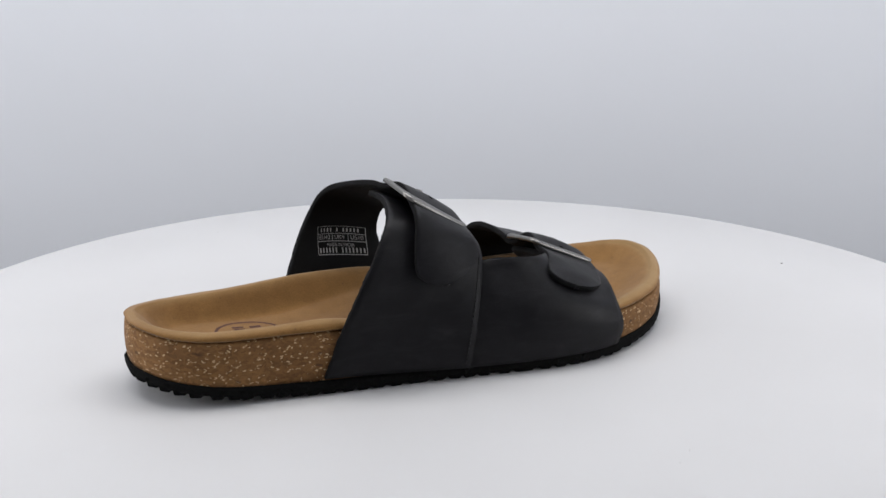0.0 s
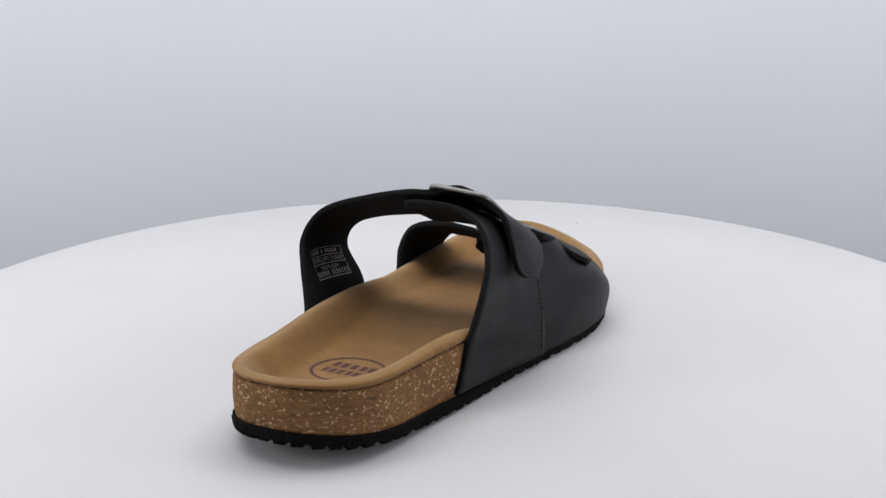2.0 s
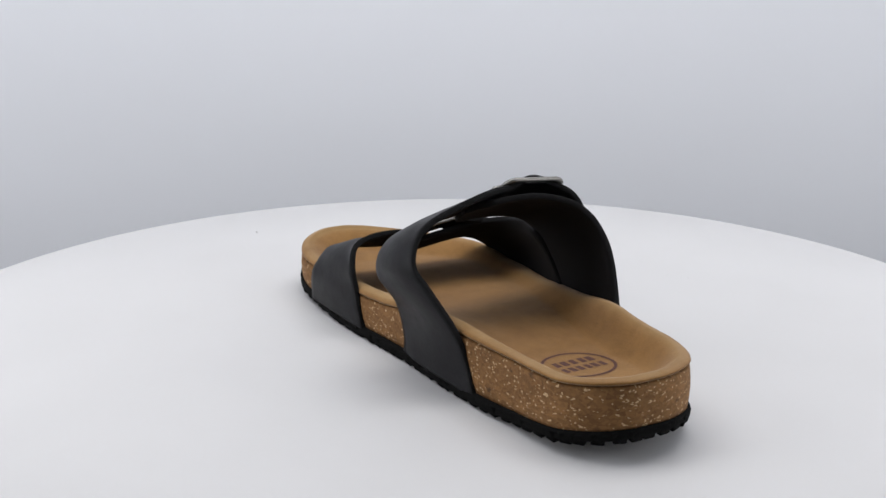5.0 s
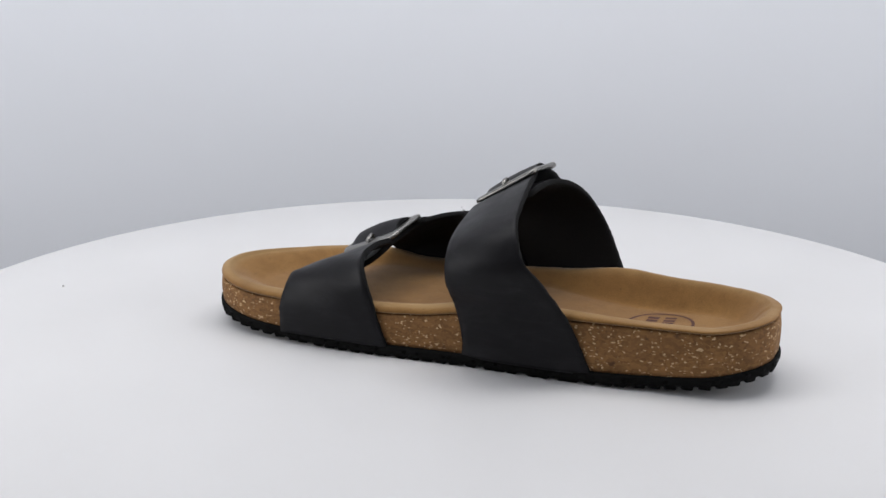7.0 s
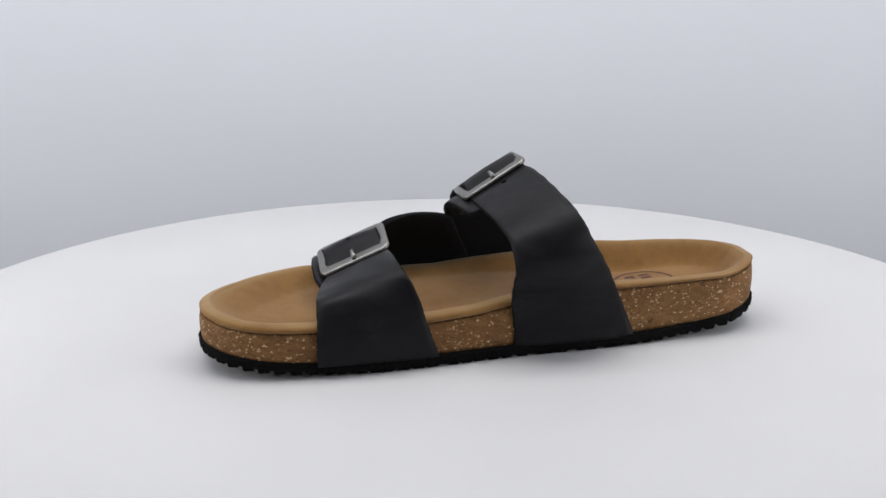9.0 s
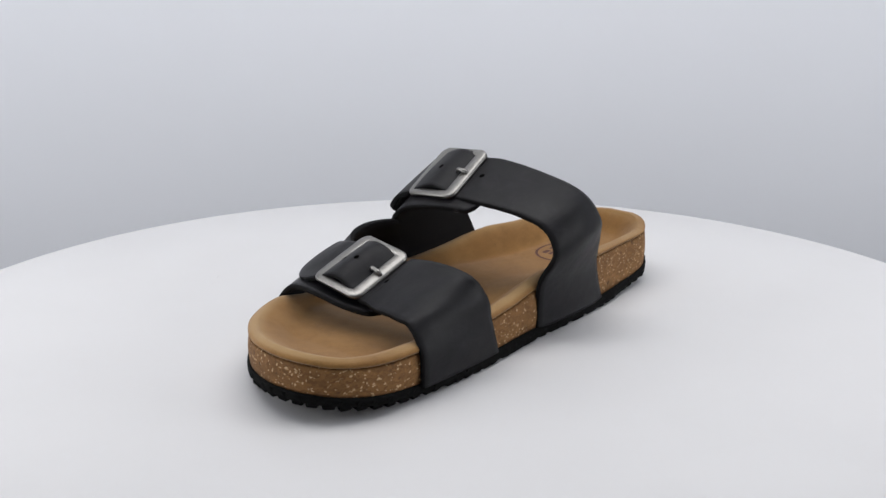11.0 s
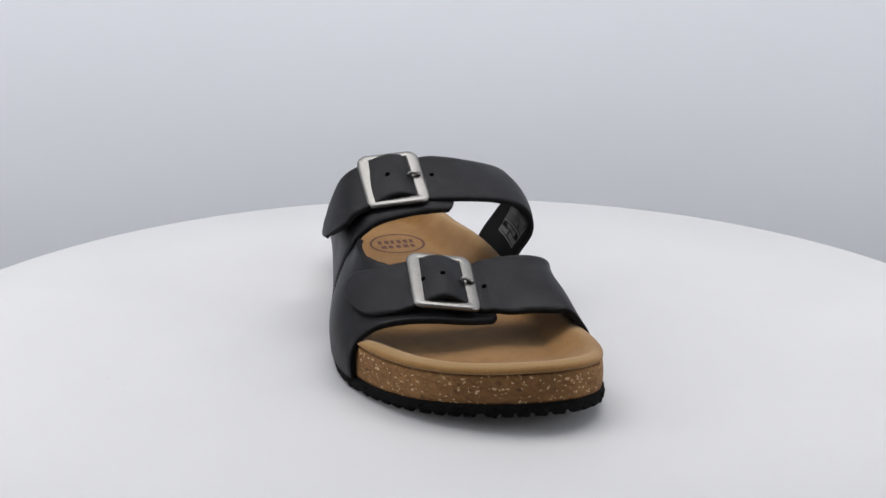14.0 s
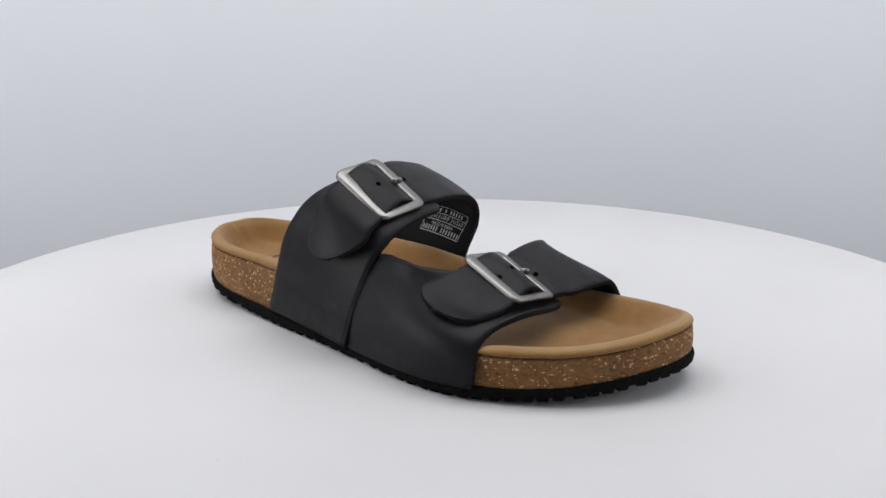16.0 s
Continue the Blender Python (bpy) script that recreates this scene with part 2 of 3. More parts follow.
# ---- the sandal: x to the toe, y to the inner side, millimetres ----
OUTLINE = [(-143.4, 12), (-142.3, 21), (-135.5, 31), (-122.2, 39.5), (-107.3, 42), (-93, 42.8), (-79.9, 44), (-66, 45.2), (-39, 46.6),
           (-8, 47.2), (13.9, 48.8), (34, 50.8), (55, 52.2), (75, 52.6), (91.9, 52.9), (107.3, 52.6), (121.5, 49.6), (134.5, 42.5), (142.5, 31), (144.3, 19.2),
           (143.1, 10), (138.7, -2), (131.8, -14), (123.2, -25), (114.9, -33.3), (106.3, -39.4), (94, -46), (79.5, -50.8), (64.8, -53.4), (45.2, -53.4), (20.6, -49),
           (0.6, -45), (-21.5, -40.6), (-46.4, -37), (-65.1, -34.2), (-79.1, -31.8), (-92.7, -30.2), (-109.2, -28.2), (-122.5, -23.8), (-134, -15.5), (-141, -4.5), (-143.5, 4.5)]
RING = spline(OUTLINE, 252, True)
_t = np.roll(RING, -1, 0) - np.roll(RING, 1, 0)
NORMAL = np.stack([-_t[:, 1], _t[:, 0]], 1) / np.linalg.norm(_t, axis=1)[:, None]
if (NORMAL[0] @ np.array([-1, 0])) < 0:
    NORMAL = -NORMAL


def tread_top(x):
    return 5.6 + (9.2 if x < 0 else 8.2) * min(1.0, abs(x / 144)) ** 4


CORK_TOP = [(-144, 33), (-130, 30.5), (-118, 29.5), (-90, 29), (-55, 29), (-20, 27.5), (0, 25), (15, 22.5), (35, 21.3), (90, 21.3), (112, 22), (126, 23), (136, 24.5), (144, 26.5)]
LIP_TOP = [(-144, 35.6), (-130, 33.8), (-118, 32.8), (-90, 32.6), (-55, 33.5), (-20, 32.5), (0, 30), (15, 27.3), (35, 26), (90, 25.5), (112, 26), (126, 27), (136, 28.7), (144, 30.5)]
BED = [(-140, 26.5), (-122, 22.6), (-104, 20.8), (-88, 19.2), (-68, 18.2), (-48, 19.0), (-25, 20.6), (-5, 20.4), (15, 18.6), (40, 16.5), (58, 16.8), (74, 18.2), (88, 17.6), (105, 17.5), (125, 20.5), (140, 25)]


def smooth01(t):
    t = min(1.0, max(0.0, t))
    return t * t * (3 - 2 * t)


def bed_height(x, y, d):
    """Top of the footbed d millimetres in from its edge."""
    base = level(x, BED)
    arch = 5.0 * math.exp(-((x + 22) / 32) ** 2) * smooth01((y - 8) / 34)
    g = 1.0 - smooth01((d - 4.6) / (12.5 + 6.0 * smooth01((x - 70) / 35)))
    return base + arch * (1 - g) + (lip_top(x, y) - base) * g


def lip_top(x, y):
    """The rolled rim, a little higher along the outer side of the heel than along the inner."""
    heel = smooth01((x + 150) / 30) * (1 - smooth01((x + 70) / 30))
    return level(x, LIP_TOP) - 0.5 * smooth01((-60 - x) / 30) + (1.0 if y < 5 else -0.6) * heel - 5.6 * smooth01((x + 70) / 55) * (1 - smooth01((x - 60) / 30)) * smooth01((5 - y) / 30)


def cork_top(x, y):
    return min(level(x, CORK_TOP), lip_top(x, y) - 2.4)


def mm(*p):
    return tuple(c / 1000 for c in p)


def side_swell(x):
    """The outsole stands out a little further along the waist and ball."""
    return 1.3 * (1 - smooth01((abs(x + 2) - 70) / 30))


def build_sole(sandal):
    # outsole plate
    bm = bmesh.new()
    rings = []
    for off, lift in ((-9, 1.9), (-1.6, 1.7), (0.4, 1.8), (0.9, 2.5), (0.9, 5.2), (0.3, 5.9)):
        rings.append([mm(p[0] + n[0] * (off + side_swell(p[0])), p[1] + n[1] * (off + side_swell(p[0])), tread_top(p[0]) - 5.6 + lift - min(lift - 0.5, 2.4) * 0.35 * (1 - smooth01((abs(p[0]) - 84) / 28)) * (lift < 4)) for p, n in zip(RING, NORMAL)])
    loft(bm, rings, True, True)
    outsole = part("outsole", bm, RUBBER, sandal, "black ribbed rubber outsole")
    # tread lugs round the edge
    steps = np.linalg.norm(np.roll(RING, -1, 0) - RING, axis=1)
    run = np.concatenate([[0], np.cumsum(steps)])
    count = 92
    bm = bmesh.new()
    v = box(bm, -0.0034, 0.0034, -0.0095, 0.0009, 0.0, 0.0050)
    for i in (0, 1, 4, 5):
        v[i].co.x *= 0.7
    for i in (0, 1, 2, 3):
        v[i].co.x *= 0.78
        v[i].co.y -= 0.0006
    bmesh.ops.bevel(bm, geom=list(bm.edges), offset=0.0005, segments=1, affect="EDGES")
    lug0 = part("tread_lug", bm, RUBBER, outsole)
    rng = random.Random(5)
    for i in range(count):
        s = run[-1] * i / count
        k = int(np.searchsorted(run, s, side="right") - 1) % len(RING)
        p, n = RING[k], NORMAL[k]
        ob = lug0 if i == 0 else new("tread_lug", lug0.data)
        ob.parent = outsole
        ob.matrix_basis = Matrix.Translation(mm(p[0] + n[0] * side_swell(p[0]), p[1] + n[1] * side_swell(p[0]), tread_top(p[0]) - 5.6)) @ pose(0, 0, 0, 0, 0, math.degrees(math.atan2(n[1], n[0])) - 90 + rng.uniform(-9, 9))
    # bars under the foot
    bm = bmesh.new()
    for i in range(19):
        x = -118 + i * 13
        ys = [p[1] for p in RING if abs(p[0] - x) < 5]
        zb = tread_top(x) - 5.6
        box(bm, *[c / 1000 for c in (x - 3.5, x + 3.5, min(ys) + 13, max(ys) - 13, zb, zb + 4)])
    part("tread_bars", bm, RUBBER, outsole, smooth=False)
    # cork midsole
    bm = bmesh.new()
    rings = []
    for u, inset in ((0, 0), (0.12, 0), (0.25, 0), (0.4, 0), (0.55, 0), (0.7, 0), (0.85, 0), (0.955, 0.05), (0.985, 0.35), (0.995, 1.5)):
        off = -0.4 + 0.7 * math.sin(math.pi * u) - 0.1 * u - inset
        rings.append([mm(p[0] + n[0] * off, p[1] + n[1] * off, (1 - u) * tread_top(p[0]) + u * cork_top(p[0], p[1])) for p, n in zip(RING, NORMAL)])
    for off, z in ((-3.0, None), (-5.0, 10.5)):
        rings.append([mm(p[0] + n[0] * off, p[1] + n[1] * off, z or cork_top(p[0], p[1]) - 0.2) for p, n in zip(RING, NORMAL)])
    loft(bm, rings, True, True)
    part("midsole", bm, CORK, sandal, "speckled brown cork midsole")
    # footbed: a rolled leather edge and the dished top
    bm = bmesh.new()
    rings = [[mm(p[0] - n[0] * 6.0, p[1] - n[1] * 6.0, 12.0) for p, n in zip(RING, NORMAL)]]
    for off, z in ((-3.2, 0.2), (-1.7, 0.3), (-1.1, 0.4), (-0.7, 0.8), (-0.3, 1.2), (-0.1, 1.7)):
        rings.append([mm(p[0] + n[0] * off, p[1] + n[1] * off, cork_top(p[0], p[1]) + z) for p, n in zip(RING, NORMAL)])
    for k in range(1, 7):
        q = math.pi / 2 * k / 6
        off, rise = -0.1 - 4.9 * (1 - math.cos(q)), math.sin(q)
        rings.append([mm(p[0] + n[0] * off, p[1] + n[1] * off, (cork_top(p[0], p[1]) + 1.7) * (1 - rise) + lip_top(p[0], p[1]) * rise) for p, n in zip(RING, NORMAL)])
    edge = [(p[0] - 5.0 * n[0], p[1] - 5.0 * n[1]) for p, n in zip(RING, NORMAL)]
    core = []
    for x, y in edge:
        cx = max(-100.0, min(92.0, x))
        core.append((cx, level(cx, [(-100, 8.5), (-60, 6), (0, -0.5), (50, -1.5), (75, 1), (92, 6)])))
    for k in range(1, 29):
        u = (k / 28) ** 1.25
        ring = []
        for (x, y), (cx, cy) in zip(edge, core):
            px, py = x + (cx - x) * u, y + (cy - y) * u
            d = float(np.sqrt(((RING - np.array([px, py])) ** 2).sum(1)).min())
            ring.append(mm(px, py, bed_height(px, py, d)))
        rings.append(ring)
    loft(bm, rings, True, False)
    bmesh.ops.remove_doubles(bm, verts=bm.verts, dist=0.00002)
    global BED_TREE
    bmesh.ops.recalc_face_normals(bm, faces=bm.faces)
    BED_TREE = BVHTree.FromBMesh(bm)
    wear = bm.verts.layers.float.new("wear")
    for v in bm.verts:
        x, y = v.co.x * 1000, v.co.y * 1000
        d = float(np.sqrt(((RING - np.array([x, y])) ** 2).sum(1)).min())
        v[wear] = smooth01(d / 1.5 - 0.2) * (1 - smooth01((d - 4.5) / 5.0))
    footbed = part("footbed", bm, SUEDE, sandal, "dished tan suede footbed with a rolled edge")
    return footbed


def strip(name, rear, mid, front, mat, parent, label, thick=2.8, n=84, m=18, round_end=0.0):
    """A leather strap through three curves: rear edge, middle and front edge, with rounded tongue ends."""
    R, M, F = spline(rear, n), spline(mid, n), spline(front, n)
    P = np.zeros((n, m, 3))
    for i in range(n):
        s = i / (n - 1)
        e = 0.0
        if round_end and s > 1 - round_end:
            q = (s - 1 + round_end) / round_end
            e = 0.46 * (1 - math.sqrt(max(0.0, 1 - q * q)))
        for j in range(m):
            u = e + (1 - 2 * e) * j / (m - 1)
            a, b, c = 2 * (u - 0.5) * (u - 1), 4 * u * (1 - u), 2 * u * (u - 0.5)
            P[i, j] = a * R[i] + b * M[i] + c * F[i]
    du, dv = np.gradient(P, axis=0), np.gradient(P, axis=1)
    N = np.cross(du, dv)
    N /= np.linalg.norm(N, axis=2)[:, :, None] + 1e-9
    centre = np.array([P[:, :, 0].mean(), 0.0, 18.0])
    if ((P - centre) * N).sum() < 0:
        N = -N
    Q = P - N * thick
    bm = bmesh.new()
    rng = random.Random(len(name) * 7 + n)
    rows = []
    for i in range(n):
        ring = []
        bl = (P[i, 0] - P[i, 1]) / (np.linalg.norm(P[i, 0] - P[i, 1]) + 1e-9)
        br = (P[i, -1] - P[i, -2]) / (np.linalg.norm(P[i, -1] - P[i, -2]) + 1e-9)
        rag = rng.uniform(-0.24, 0.24)
        for j in range(m):
            ring.append(P[i, j])
        ring.append(P[i, -1] + br * (0.45 + rag) - N[i, -1] * 0.5)
        ring.append(Q[i, -1] + br * (0.45 - rag) + N[i, -1] * 0.5)
        for j in range(m - 1, -1, -1):
            ring.append(Q[i, j])
        ring.append(Q[i, 0] + bl * (0.45 + rag) + N[i, 0] * 0.5)
        ring.append(P[i, 0] + bl * (0.45 - rag) - N[i, 0] * 0.5)
        rows.append([mm(*p) for p in ring])
    made = loft(bm, rows, True, True)
    bm.faces.ensure_lookup_table()
    k = len(made[0])
    for idx, f in enumerate(bm.faces):
        col = idx % k
        f.material_index = 0 if col < m - 1 or idx >= (n - 1) * k else 1
    ob = part(name, bm, [mat, SUEDE_BLACK], parent, label)
    return ob, P, N


RM_REAR = [(-66.5, 47, 5), (-61, 47.3, 18), (-55, 49.8, 31), (-46.5, 56.8, 47), (-39, 61.5, 58), (-34, 57.5, 69), (-30, 48, 76), (-26, 27, 82), (-23, 11, 85), (-21, 1, 85.3), (-19, -14, 88.2), (-20, -30, 82), (-22, -38, 76), (-25, -43, 65), (-26.5, -46.3, 54.5), (-26, -47.8, 49)]
RM_MID = [(-36, 49.3, 5), (-34, 49.5, 16), (-31, 53, 31), (-25, 62.3, 47), (-20, 64, 56), (-17, 58, 66), (-14, 45, 72), (-11, 27, 75.5), (-9, 10, 77.5), (-7.5, 1, 77.5), (-6.3, -14, 81.5), (-6.5, -30, 74.8), (-8, -39, 70), (-10, -44.5, 62), (-12, -48.5, 53.4), (-13, -50, 48.3)]
RM_FRONT = [(-4, 48.8, 5), (-4, 48.5, 14), (-2, 51.5, 30), (-1, 60.2, 44), (0, 59.5, 54), (1, 52.5, 61.5), (2.5, 40, 65.5), (4, 27, 67.5), (6, 11, 69), (6, 1, 69.5), (6.4, -14, 73.2), (6.8, -30, 67.2), (7, -37, 64.5), (7, -41.5, 60), (4, -45.5, 56), (0, -48, 52)]
RL_REAR = [(-67, -36.3, 8), (-60, -37.5, 26), (-54, -39.5, 40), (-49, -40.5, 51), (-44, -40, 60), (-38, -36, 70), (-32, -28, 77), (-27, -13, 81), (-25, 4, 81), (-24, 17, 79)]
RL_MID = [(-34, -42.3, 7), (-30, -42, 26), (-25, -41.8, 42), (-19, -41, 52.5), (-14, -38, 62), (-10, -33, 68), (-8, -26, 71.5), (-6, -10, 74), (-6, 5, 74), (-6, 17, 72.5)]
RL_FRONT = [(-1.5, -49.6, 6), (3, -47.4, 24), (8, -42.3, 42), (11, -37.5, 52.8), (12.5, -33, 57), (13, -28, 60), (13, -20, 62.5), (12, -8, 64), (11, 5, 64.5), (9, 17, 63.5)]
FM_REAR = [(34.5, 53, 5), (38, 53.5, 15), (41, 53.5, 24), (44, 54, 34), (49, 50.5, 44.3), (51.5, 41, 48.8), (52, 27, 49.8), (52, 14, 48.5), (52.8, 8, 47), (54.4, -6.2, 53.8), (52, -20.5, 51), (51, -31, 49.5), (46.5, -39, 47), (44, -44.5, 45.3), (42.5, -48.2, 43.8)]
FM_MID = [(63, 55, 5.5), (65, 56, 16), (66, 55, 25), (69, 51, 36.3), (69.8, 40.7, 42.2), (69, 26, 42.5), (68, 14, 42), (67, 6.5, 41), (67.5, -8, 49.5), (66, -22, 45), (64, -33, 43.5), (61.5, -42.5, 41.2), (57.5, -48.5, 39.2), (55.5, -51, 38.2)]
FM_MID.insert(6, (68.5, 20, 42.4))
FM_FRONT = [(92, 56, 6), (92, 56, 18), (91.5, 53.8, 25), (91, 46, 33.7), (88.6, 31, 34.6), (86, 20, 34), (83, 12, 34.5), (81.2, 5, 35), (80.6, -9.6, 42.6), (80.3, -24, 39.3), (79, -33, 36.5), (75, -41.5, 34.4), (71, -46, 34.4), (67, -49, 35)]
FM_FRONT.insert(4, (90, 38, 34.4))
FL_REAR = [(-10, -45, 5.5), (-4, -44.6, 24), (4, -40.3, 42), (10, -36, 51.5), (24, -39.5, 53), (36, -39.5, 52), (46, -34, 50.5), (54, -23, 48), (57, -5, 44.5), (57, 8, 42.5), (57, 16, 41)]
FL_MID = [(42, -56.3, 5.8), (43, -57, 16), (45, -56, 26), (50, -52.5, 33), (56, -47, 36), (62, -40, 38), (66, -33, 38.5), (70, -22, 37.5), (71, -5, 35), (71, 8, 33), (70, 16, 32)]
FL_FRONT = [(78, -53.6, 6), (80, -54.5, 13), (80, -54, 19), (79.5, -51, 24.5), (80, -46.3, 28.7), (81.5, -40, 32), (84.5, -28.5, 34.2), (86, -16, 34), (86, -2, 32), (84, 8, 30.5), (81, 16, 29.5)]


def build_buckle(name, parent, centre, across, along, half_w, half_l, bar):
    """A rounded square frame with a prong; across runs over the strap's width, along its length."""
    a, l = Vector(across).normalized(), Vector(along).normalized()
    up = a.cross(l).normalized()
    if up.z < 0:
        up = -up
    l = up.cross(a).normalized() if up.cross(a).dot(l) > 0 else -up.cross(a).normalized()
    base = Matrix((a, l, up)).transposed().to_4x4()
    base.translation = Vector(centre) / 1000
    holder = new(name)
    holder.parent = parent
    holder.matrix_basis = base
    tagged(holder, "antique silver rectangular metal buckle")
    bm = bmesh.new()
    n = 64

    def contour(hw, hl, r, z):
        pts = []
        for q, (sx, sy) in enumerate(((1, 1), (-1, 1), (-1, -1), (1, -1))):
            for k in range(n // 4):
                th = math.pi / 2 * (q + k / (n / 4 - 1))
                x, y = sx * (hw - r) + r * math.cos(th), sy * (hl - r) + r * math.sin(th)
                crown = z - 1.3 * (abs(y) / half_l) ** 2
                pts.append(mm(x, y, crown))
        return pts

    prof = [(0.0, -0.9), (0.0, 0.3), (-0.5, 0.9), (-1.2, 1.1), (-bar + 0.9, 1.1), (-bar + 0.3, 0.8), (-bar, 0.2), (-bar, -0.9)]
    rings = [contour(half_w + o * 0.86, half_l + o * 1.22, max(0.8, 5.0 + o), z) for o, z in prof]
    rings.append(rings[0])
    made = [[bm.verts.new(p) for p in r] for r in rings[:-1]]
    made.append(made[0])
    k = len(made[0])
    for r0, r1 in zip(made, made[1:]):
        for i in range(k):
            bm.faces.new((r0[i], r0[(i + 1) % k], r1[(i + 1) % k], r1[i]))
    bmesh.ops.remove_doubles(bm, verts=bm.verts, dist=1e-6)
    part("frame", bm, METAL, holder)
    # the prong, hooked round the inner bar
    path = spline([(0, half_l - 2.2, -0.6), (0, half_l - 2.7, 1.1), (0, half_l - 4.4, 1.8), (0, half_l - 5.9, 2.3), (0, half_l - 7.1, 2.3), (0, half_l - 7.9, 1.6), (0, half_l - 8.1, 0.0)], 26)
    bm = bmesh.new()
    rings = []
    for i, p in enumerate(path):
        tan = Vector(path[min(i + 1, 25)]) - Vector(path[max(i - 1, 0)])
        side = Vector((1, 0, 0))
        nor = side.cross(tan).normalized()
        r = 1.15 if i < 9 else 0.85
        rings.append([mm(*(Vector(p) + side * (r * 1.15 * math.cos(2 * math.pi * k / 10)) + nor * (r * math.sin(2 * math.pi * k / 10)))) for k in range(10)])
    loft(bm, rings, True, True)
    part("prong", bm, METAL, holder)
    return holder


class Surface:
    """Places on a strap: s along it and u across it, both 0 to 1."""

    def __init__(self, P, N):
        self.P, self.N = P, N

    def at(self, s, u, lift):
        n, m = self.P.shape[:2]
        a, b = min(max(s, 0), 1) * (n - 1), min(max(u, 0), 1) * (m - 1)
        i, j = min(int(a), n - 2), min(int(b), m - 2)
        f, g = a - i, b - j
        pick = lambda A: (A[i, j] * (1 - f) + A[i + 1, j] * f) * (1 - g) + (A[i, j + 1] * (1 - f) + A[i + 1, j + 1] * f) * g
        return pick(self.P) + pick(self.N) * lift

    def near(self, p, lift=0.0):
        n, m = self.P.shape[:2]
        d = np.linalg.norm(self.P + self.N * lift - np.array(p, float), axis=2)
        i, j = np.unravel_index(d.argmin(), d.shape)
        return i / (n - 1), j / (m - 1)


def flat_quads(bm, put, x0, x1, y0, y1, nx=6, ny=1):
    """A small flat patch laid on a surface by put(x, y)."""
    grid = [[bm.verts.new(put(x0 + (x1 - x0) * i / nx, y0 + (y1 - y0) * j / ny)) for i in range(nx + 1)] for j in range(ny + 1)]
    for j in range(ny):
        for i in range(nx):
            bm.faces.new((grid[j][i], grid[j][i + 1], grid[j + 1][i + 1], grid[j + 1][i]))


def text_on(bm, words, put, x, y, height, width):
    """Words of the built-in font laid on a surface, from (x, y), fitted to a width."""
    cu = bpy.data.curves.new("words", "FONT")
    cu.body, cu.size = words, 1.0
    ob = new("words", cu)
    dg = bpy.context.evaluated_depsgraph_get()
    me = ob.evaluated_get(dg).to_mesh()
    co = [v.co.copy() for v in me.vertices]
    faces = [tuple(p.vertices) for p in me.polygons]
    ob.evaluated_get(dg).to_mesh_clear()
    bpy.data.objects.remove(ob)
    bpy.data.curves.remove(cu)
    x0, x1 = min(c.x for c in co), max(c.x for c in co)
    y0, y1 = min(c.y for c in co), max(c.y for c in co)
    vs = [bm.verts.new(put(x + (c.x - x0) / (x1 - x0) * width, y + (c.y - y0) / (y1 - y0) * height)) for c in co]
    for f in faces:
        try:
            bm.faces.new([vs[i] for i in f])
        except ValueError:
            pass


def build_label(strap, surf):
    """The white printed size label on the back of the instep strap, 28 by 15.5 mm."""
    thick = 2.8
    c = [surf.near(p, -thick) for p in ((-36, 52, 37), (-8, 54, 33), (-34, 59.5, 51), (-6, 61, 47.5))]

    def put(x, y):
        u, v = x / 28, y / 15.5
        s = (c[0][0] * (1 - u) + c[1][0] * u) * (1 - v) + (c[2][0] * (1 - u) + c[3][0] * u) * v
        w = (c[0][1] * (1 - u) + c[1][1] * u) * (1 - v) + (c[2][1] * (1 - u) + c[3][1] * u) * v
        return mm(*surf.at(s, w, -thick - 0.12))

    bm = bmesh.new()
    t = 0.34
    for y in (0.0, 5.9, 9.9, 15.5 - t):
        flat_quads(bm, put, 0, 28, y, y + t, 14)
    for x in (0.0, 28 - t):
        flat_quads(bm, put, x, x + t, 0, 15.5, 1, 8)
    for x in (9.3, 18.4):
        flat_quads(bm, put, x, x + t, 5.9, 10.2, 1, 3)
    text_on(bm, "EU43", put, 1.3, 7.0, 2.2, 6.8)
    text_on(bm, "UK9", put, 10.9, 7.0, 2.2, 5.6)
    text_on(bm, "US10", put, 19.9, 7.0, 2.2, 6.6)
    text_on(bm, "MADE IN INDIA", put, 6.2, 3.6, 1.6, 15.5)
    for y, high, first, step, words in ((0.9, 2.2, 1.3, 1.92, (6, 7)), (11.2, 2.7, 2.2, 1.98, (4, 1, 5))):
        x = first
        for letters in words:
            for _ in range(letters):
                flat_quads(bm, put, x, x + step * 0.42, y, y + high, 1)
                x += step
            x += step * 0.9
    part("size_label", bm, WHITE_PRINT, strap, "white printed size label", smooth=False)


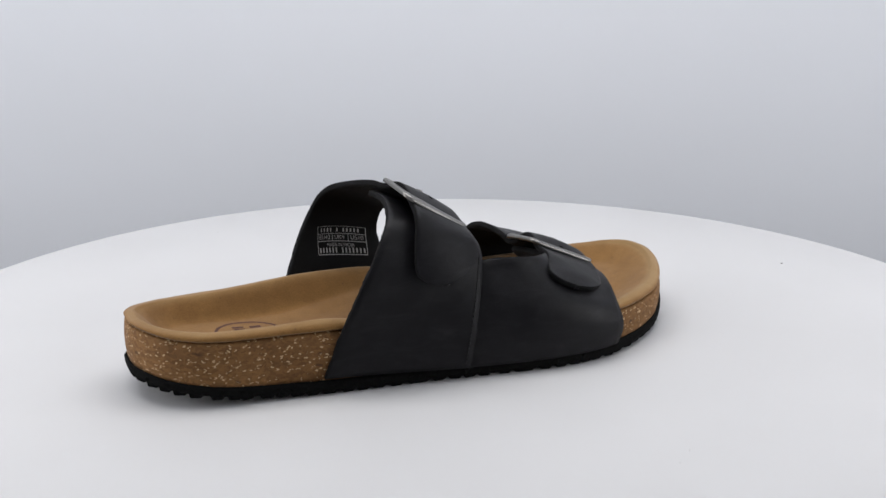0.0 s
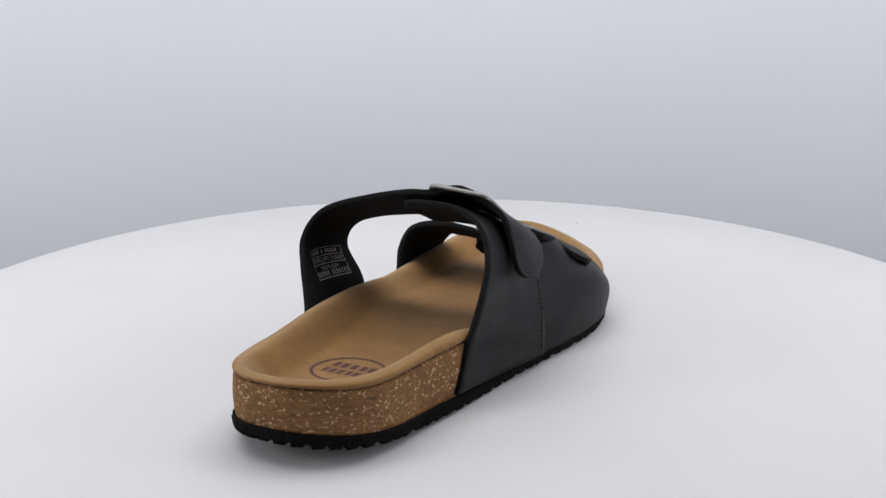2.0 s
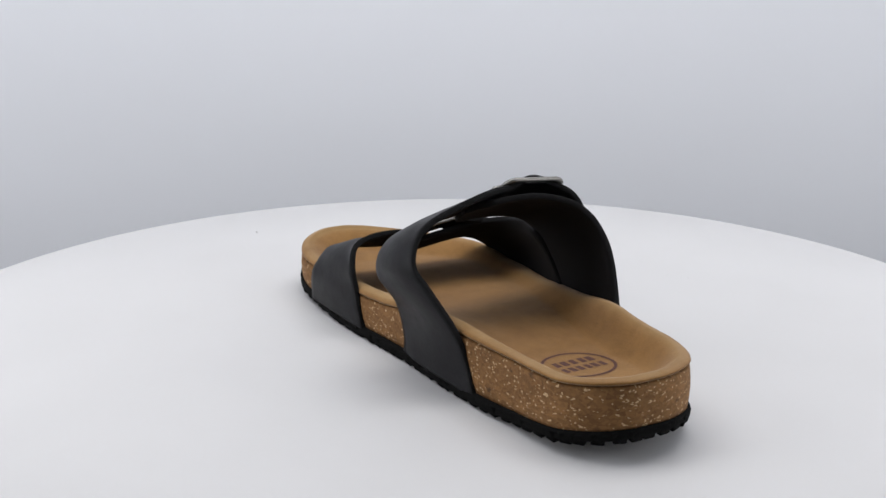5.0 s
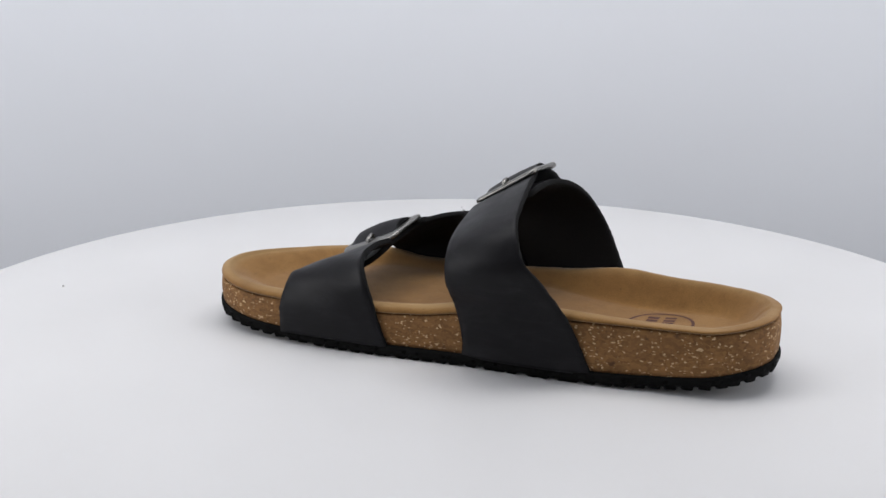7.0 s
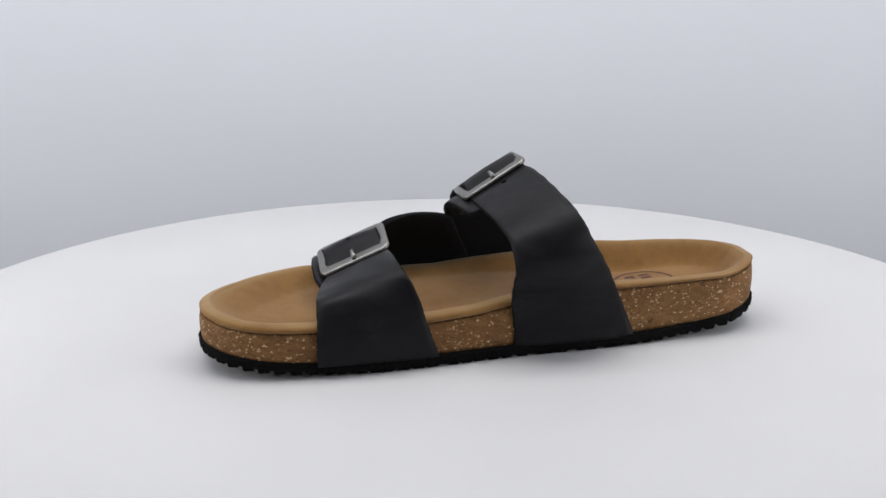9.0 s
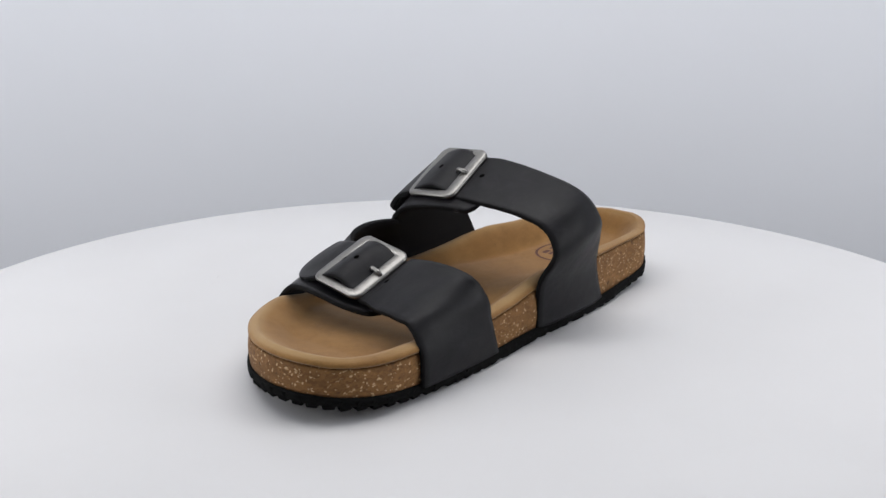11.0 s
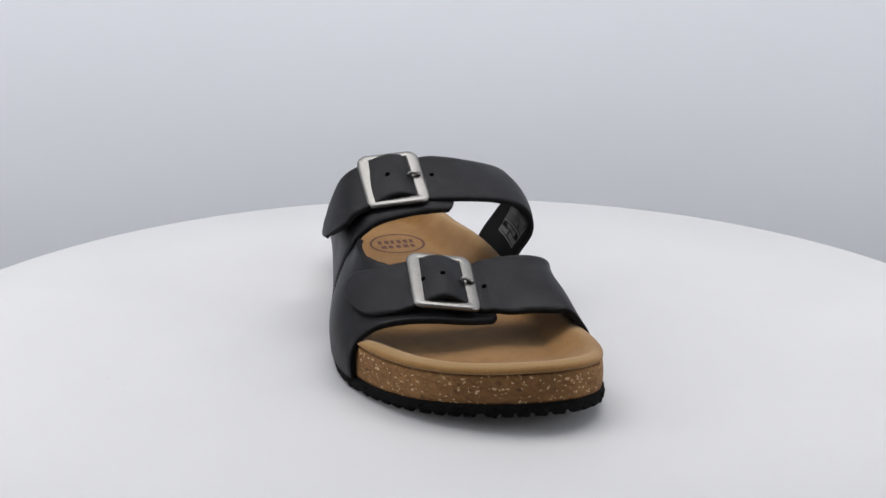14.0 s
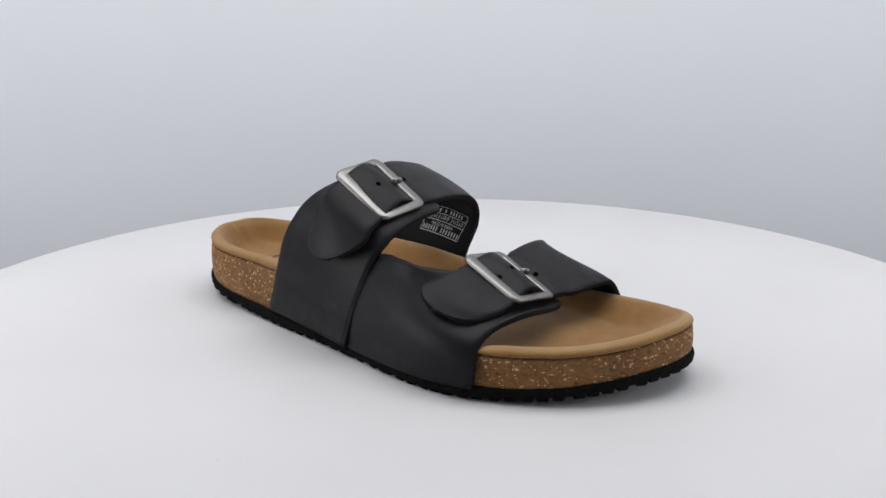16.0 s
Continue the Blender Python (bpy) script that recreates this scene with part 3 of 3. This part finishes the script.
def build_heel_print(footbed):
    """The dark oval stamp in the heel cup."""
    def put(x, y):
        hit = BED_TREE.ray_cast(Vector(mm(x, y, 60)), Vector((0, 0, -1)))[0]
        return (hit.x, hit.y, hit.z + 0.00018)

    bm = bmesh.new()
    n = 96
    cx, cy = -87.9, 6.4
    rings = []
    for k in (1.0, 0.95, 0.91):
        rings.append([bm.verts.new(put(cx + 16.6 * k * math.cos(2 * math.pi * i / n), cy + 16.6 * k * math.sin(2 * math.pi * i / n))) for i in range(n)])
    for a, b in zip(rings, rings[1:]):
        for i in range(n):
            bm.faces.new((a[i], a[(i + 1) % n], b[(i + 1) % n], b[i]))
    for x0, half, step in ((-86.4, 11.0, 4.4), (-94.6, 11.5, 3.83)):
        for k in range(round(2 * half / step)):
            y = cy - half + k * step
            wide = 0.72 + 0.08 * math.sin(k * 2.3 + x0)
            flat_quads(bm, put, x0 + 0.4, x0 + 5.9, y + 0.35, y + wide * step, 6, 3)
    part("heel_stamp", bm, INK, footbed, "dark brown oval stamp", smooth=False)


def build_hole(strap, surf, p):
    s, u = surf.near(p)
    c = Vector(surf.at(s, u, 0.0))
    e1 = (Vector(surf.at(s, min(u + 0.04, 1), 0.0)) - c).normalized()
    e2 = (Vector(surf.at(min(s + 0.01, 1), u, 0.0)) - c).normalized()
    up = e1.cross(e2).normalized()
    if up.z < 0:
        up = -up
    # nothing is cut: a thin black disc paints the hole's inner shade
    bm = bmesh.new()
    rings = []
    for r, h in ((1.35, 0.02), (1.25, 0.12), (0.8, 0.06)):
        rings.append([mm(*(c + (e1 * math.cos(2 * math.pi * k / 14) + e2 * math.sin(2 * math.pi * k / 14)) * r + up * h)) for k in range(14)])
    loft(bm, rings, False, True)
    part("punched_hole", bm, HOLE_SHADE, strap)


def build_stitching(strap, surf):
    """A row of black stitches down the side seam."""
    bm = bmesh.new()
    s = 0.015
    while s < 0.36:
        p, q = Vector(surf.at(s, 0.965, 0.05)), Vector(surf.at(s + 0.009, 0.965, 0.05))
        side = Vector(surf.at(s, 0.98, 0.05)) - p
        side.normalize()
        mid = Vector(surf.at(s + 0.0045, 0.965, 0.42))
        rows = []
        for c, r in ((p, 0.12), (mid, 0.34), (q, 0.12)):
            up = (mid - (p + q) / 2).normalized()
            rows.append([mm(*(c + side * (r * math.cos(2 * math.pi * k / 6)) + up * (r * math.sin(2 * math.pi * k / 6)))) for k in range(6)])
        loft(bm, rows, True, True)
        s += 0.0125
    tagged(part("stitching", bm, THREAD, strap, "row of black stitches"), kind="stuff")


def build_emboss(strap, surf):
    """Faint pressed marks low on the outer side."""
    bm = bmesh.new()
    (sa, ua), (sb, ub) = surf.near((-52, -42, 21.5)), surf.near((-18, -44, 15.5))
    for k in range(11):
        if k == 4:
            continue
        s0, u0 = sa + (sb - sa) * k / 11, ua + (ub - ua) * k / 11
        put = lambda a, b: mm(*surf.at(s0 + b * 0.035, u0 + a * (ub - ua) * 0.07, 0.09))
        flat_quads(bm, put, 0.0, 0.3, 0.0, 1.0, 1, 3)
        flat_quads(bm, put, 0.7, 1.0, 0.0, 1.0, 1, 3)
        flat_quads(bm, put, 0.3, 0.7, 0.8, 1.0, 1, 1)
    tagged(part("pressed_mark", bm, LEATHER, strap, smooth=False), kind="stuff")


def build_frayed_thread(strap, root):
    """A few loose threads at the cut end of a strap."""
    rng = random.Random(11)
    bm = bmesh.new()
    for _ in range(5):
        tip = (root[0] + rng.uniform(2.5, 5.0), root[1] + rng.uniform(-2.5, 1.5), root[2] + rng.uniform(-0.5, 4.5))
        bend = tuple((a + b) / 2 + rng.uniform(-0.9, 0.9) for a, b in zip(root, tip))
        path = spline([root, bend, tip], 8)
        loft(bm, [[mm(p[0], p[1] + 0.13 * math.cos(a), p[2] + 0.13 * math.sin(a)) for a in (0, 2.09, 4.19)] for p in path], True, True)
    tagged(part("frayed_thread", bm, THREAD, strap, "loose frayed black threads"), kind="stuff")


def build_sandal():
    sandal = tagged(new("sandal"), "black leather two-strap sandal with cork sole and buckles", "sandal")
    footbed = build_sole(sandal)
    build_heel_print(footbed)
    rear_outer, P, N = strip("rear_outer_strap", RL_REAR, RL_MID, RL_FRONT, LEATHER, sandal, "black leather outer side piece of the instep strap", round_end=0.06)
    build_stitching(rear_outer, Surface(P, N))
    build_emboss(rear_outer, Surface(P, N))
    build_frayed_thread(rear_outer, (10.2, 8.0, 63.2))
    strip("front_outer_strap", FL_REAR, FL_MID, FL_FRONT, LEATHER, sandal, "black leather outer side piece of the toe strap", round_end=0.06)
    rear, P, N = strip("rear_strap", RM_REAR, RM_MID, RM_FRONT, LEATHER, sandal, "black leather instep strap running through a buckle", n=110, round_end=0.09)
    build_label(rear, Surface(P, N))
    for p in ((-9, 7.4, 77.1), (-6.1, -18.2, 80.8)):
        build_hole(rear, Surface(P, N), p)
    front, P, N = strip("front_strap", FM_REAR, FM_MID, FM_FRONT, LEATHER, sandal, "black leather toe strap running through a buckle", n=110, round_end=0.09)
    for p in ((68, 12.2, 39.2), (68.9, -7.3, 49), (67.8, -17.2, 47.2)):
        build_hole(front, Surface(P, N), p)
    build_buckle("rear_buckle", sandal, (-6.6, -13.9, 77.9), (30.5, 0, -18.5), (0, 29.5, 3), 18.8, 16.1, 5.2)
    build_buckle("front_buckle", sandal, (66.5, -7.1, 44.8), (33.2, -4, -14.4), (1, 29, -4.4), 18.8, 15.9, 5.2)
    return sandal


SANDAL = build_sandal()


# ---- what moves: disc and sandal turn together ----
def motions():
    disc_rows, sandal_rows = [], []
    for i in range(33):
        t = i * 0.5
        a = RATE * t
        turn = pose(0, 0, 0, 0, 0, a)
        disc_rows.append((t, pose(0, 0, -0.12, 0, 0, a)))
        sandal_rows.append((t, turn @ pose(SANDAL_AT[0], SANDAL_AT[1], 0.0, 0, 0, SANDAL_HEADING)))
    walk(TURNTABLE, disc_rows)
    walk(SANDAL, sandal_rows)


motions()
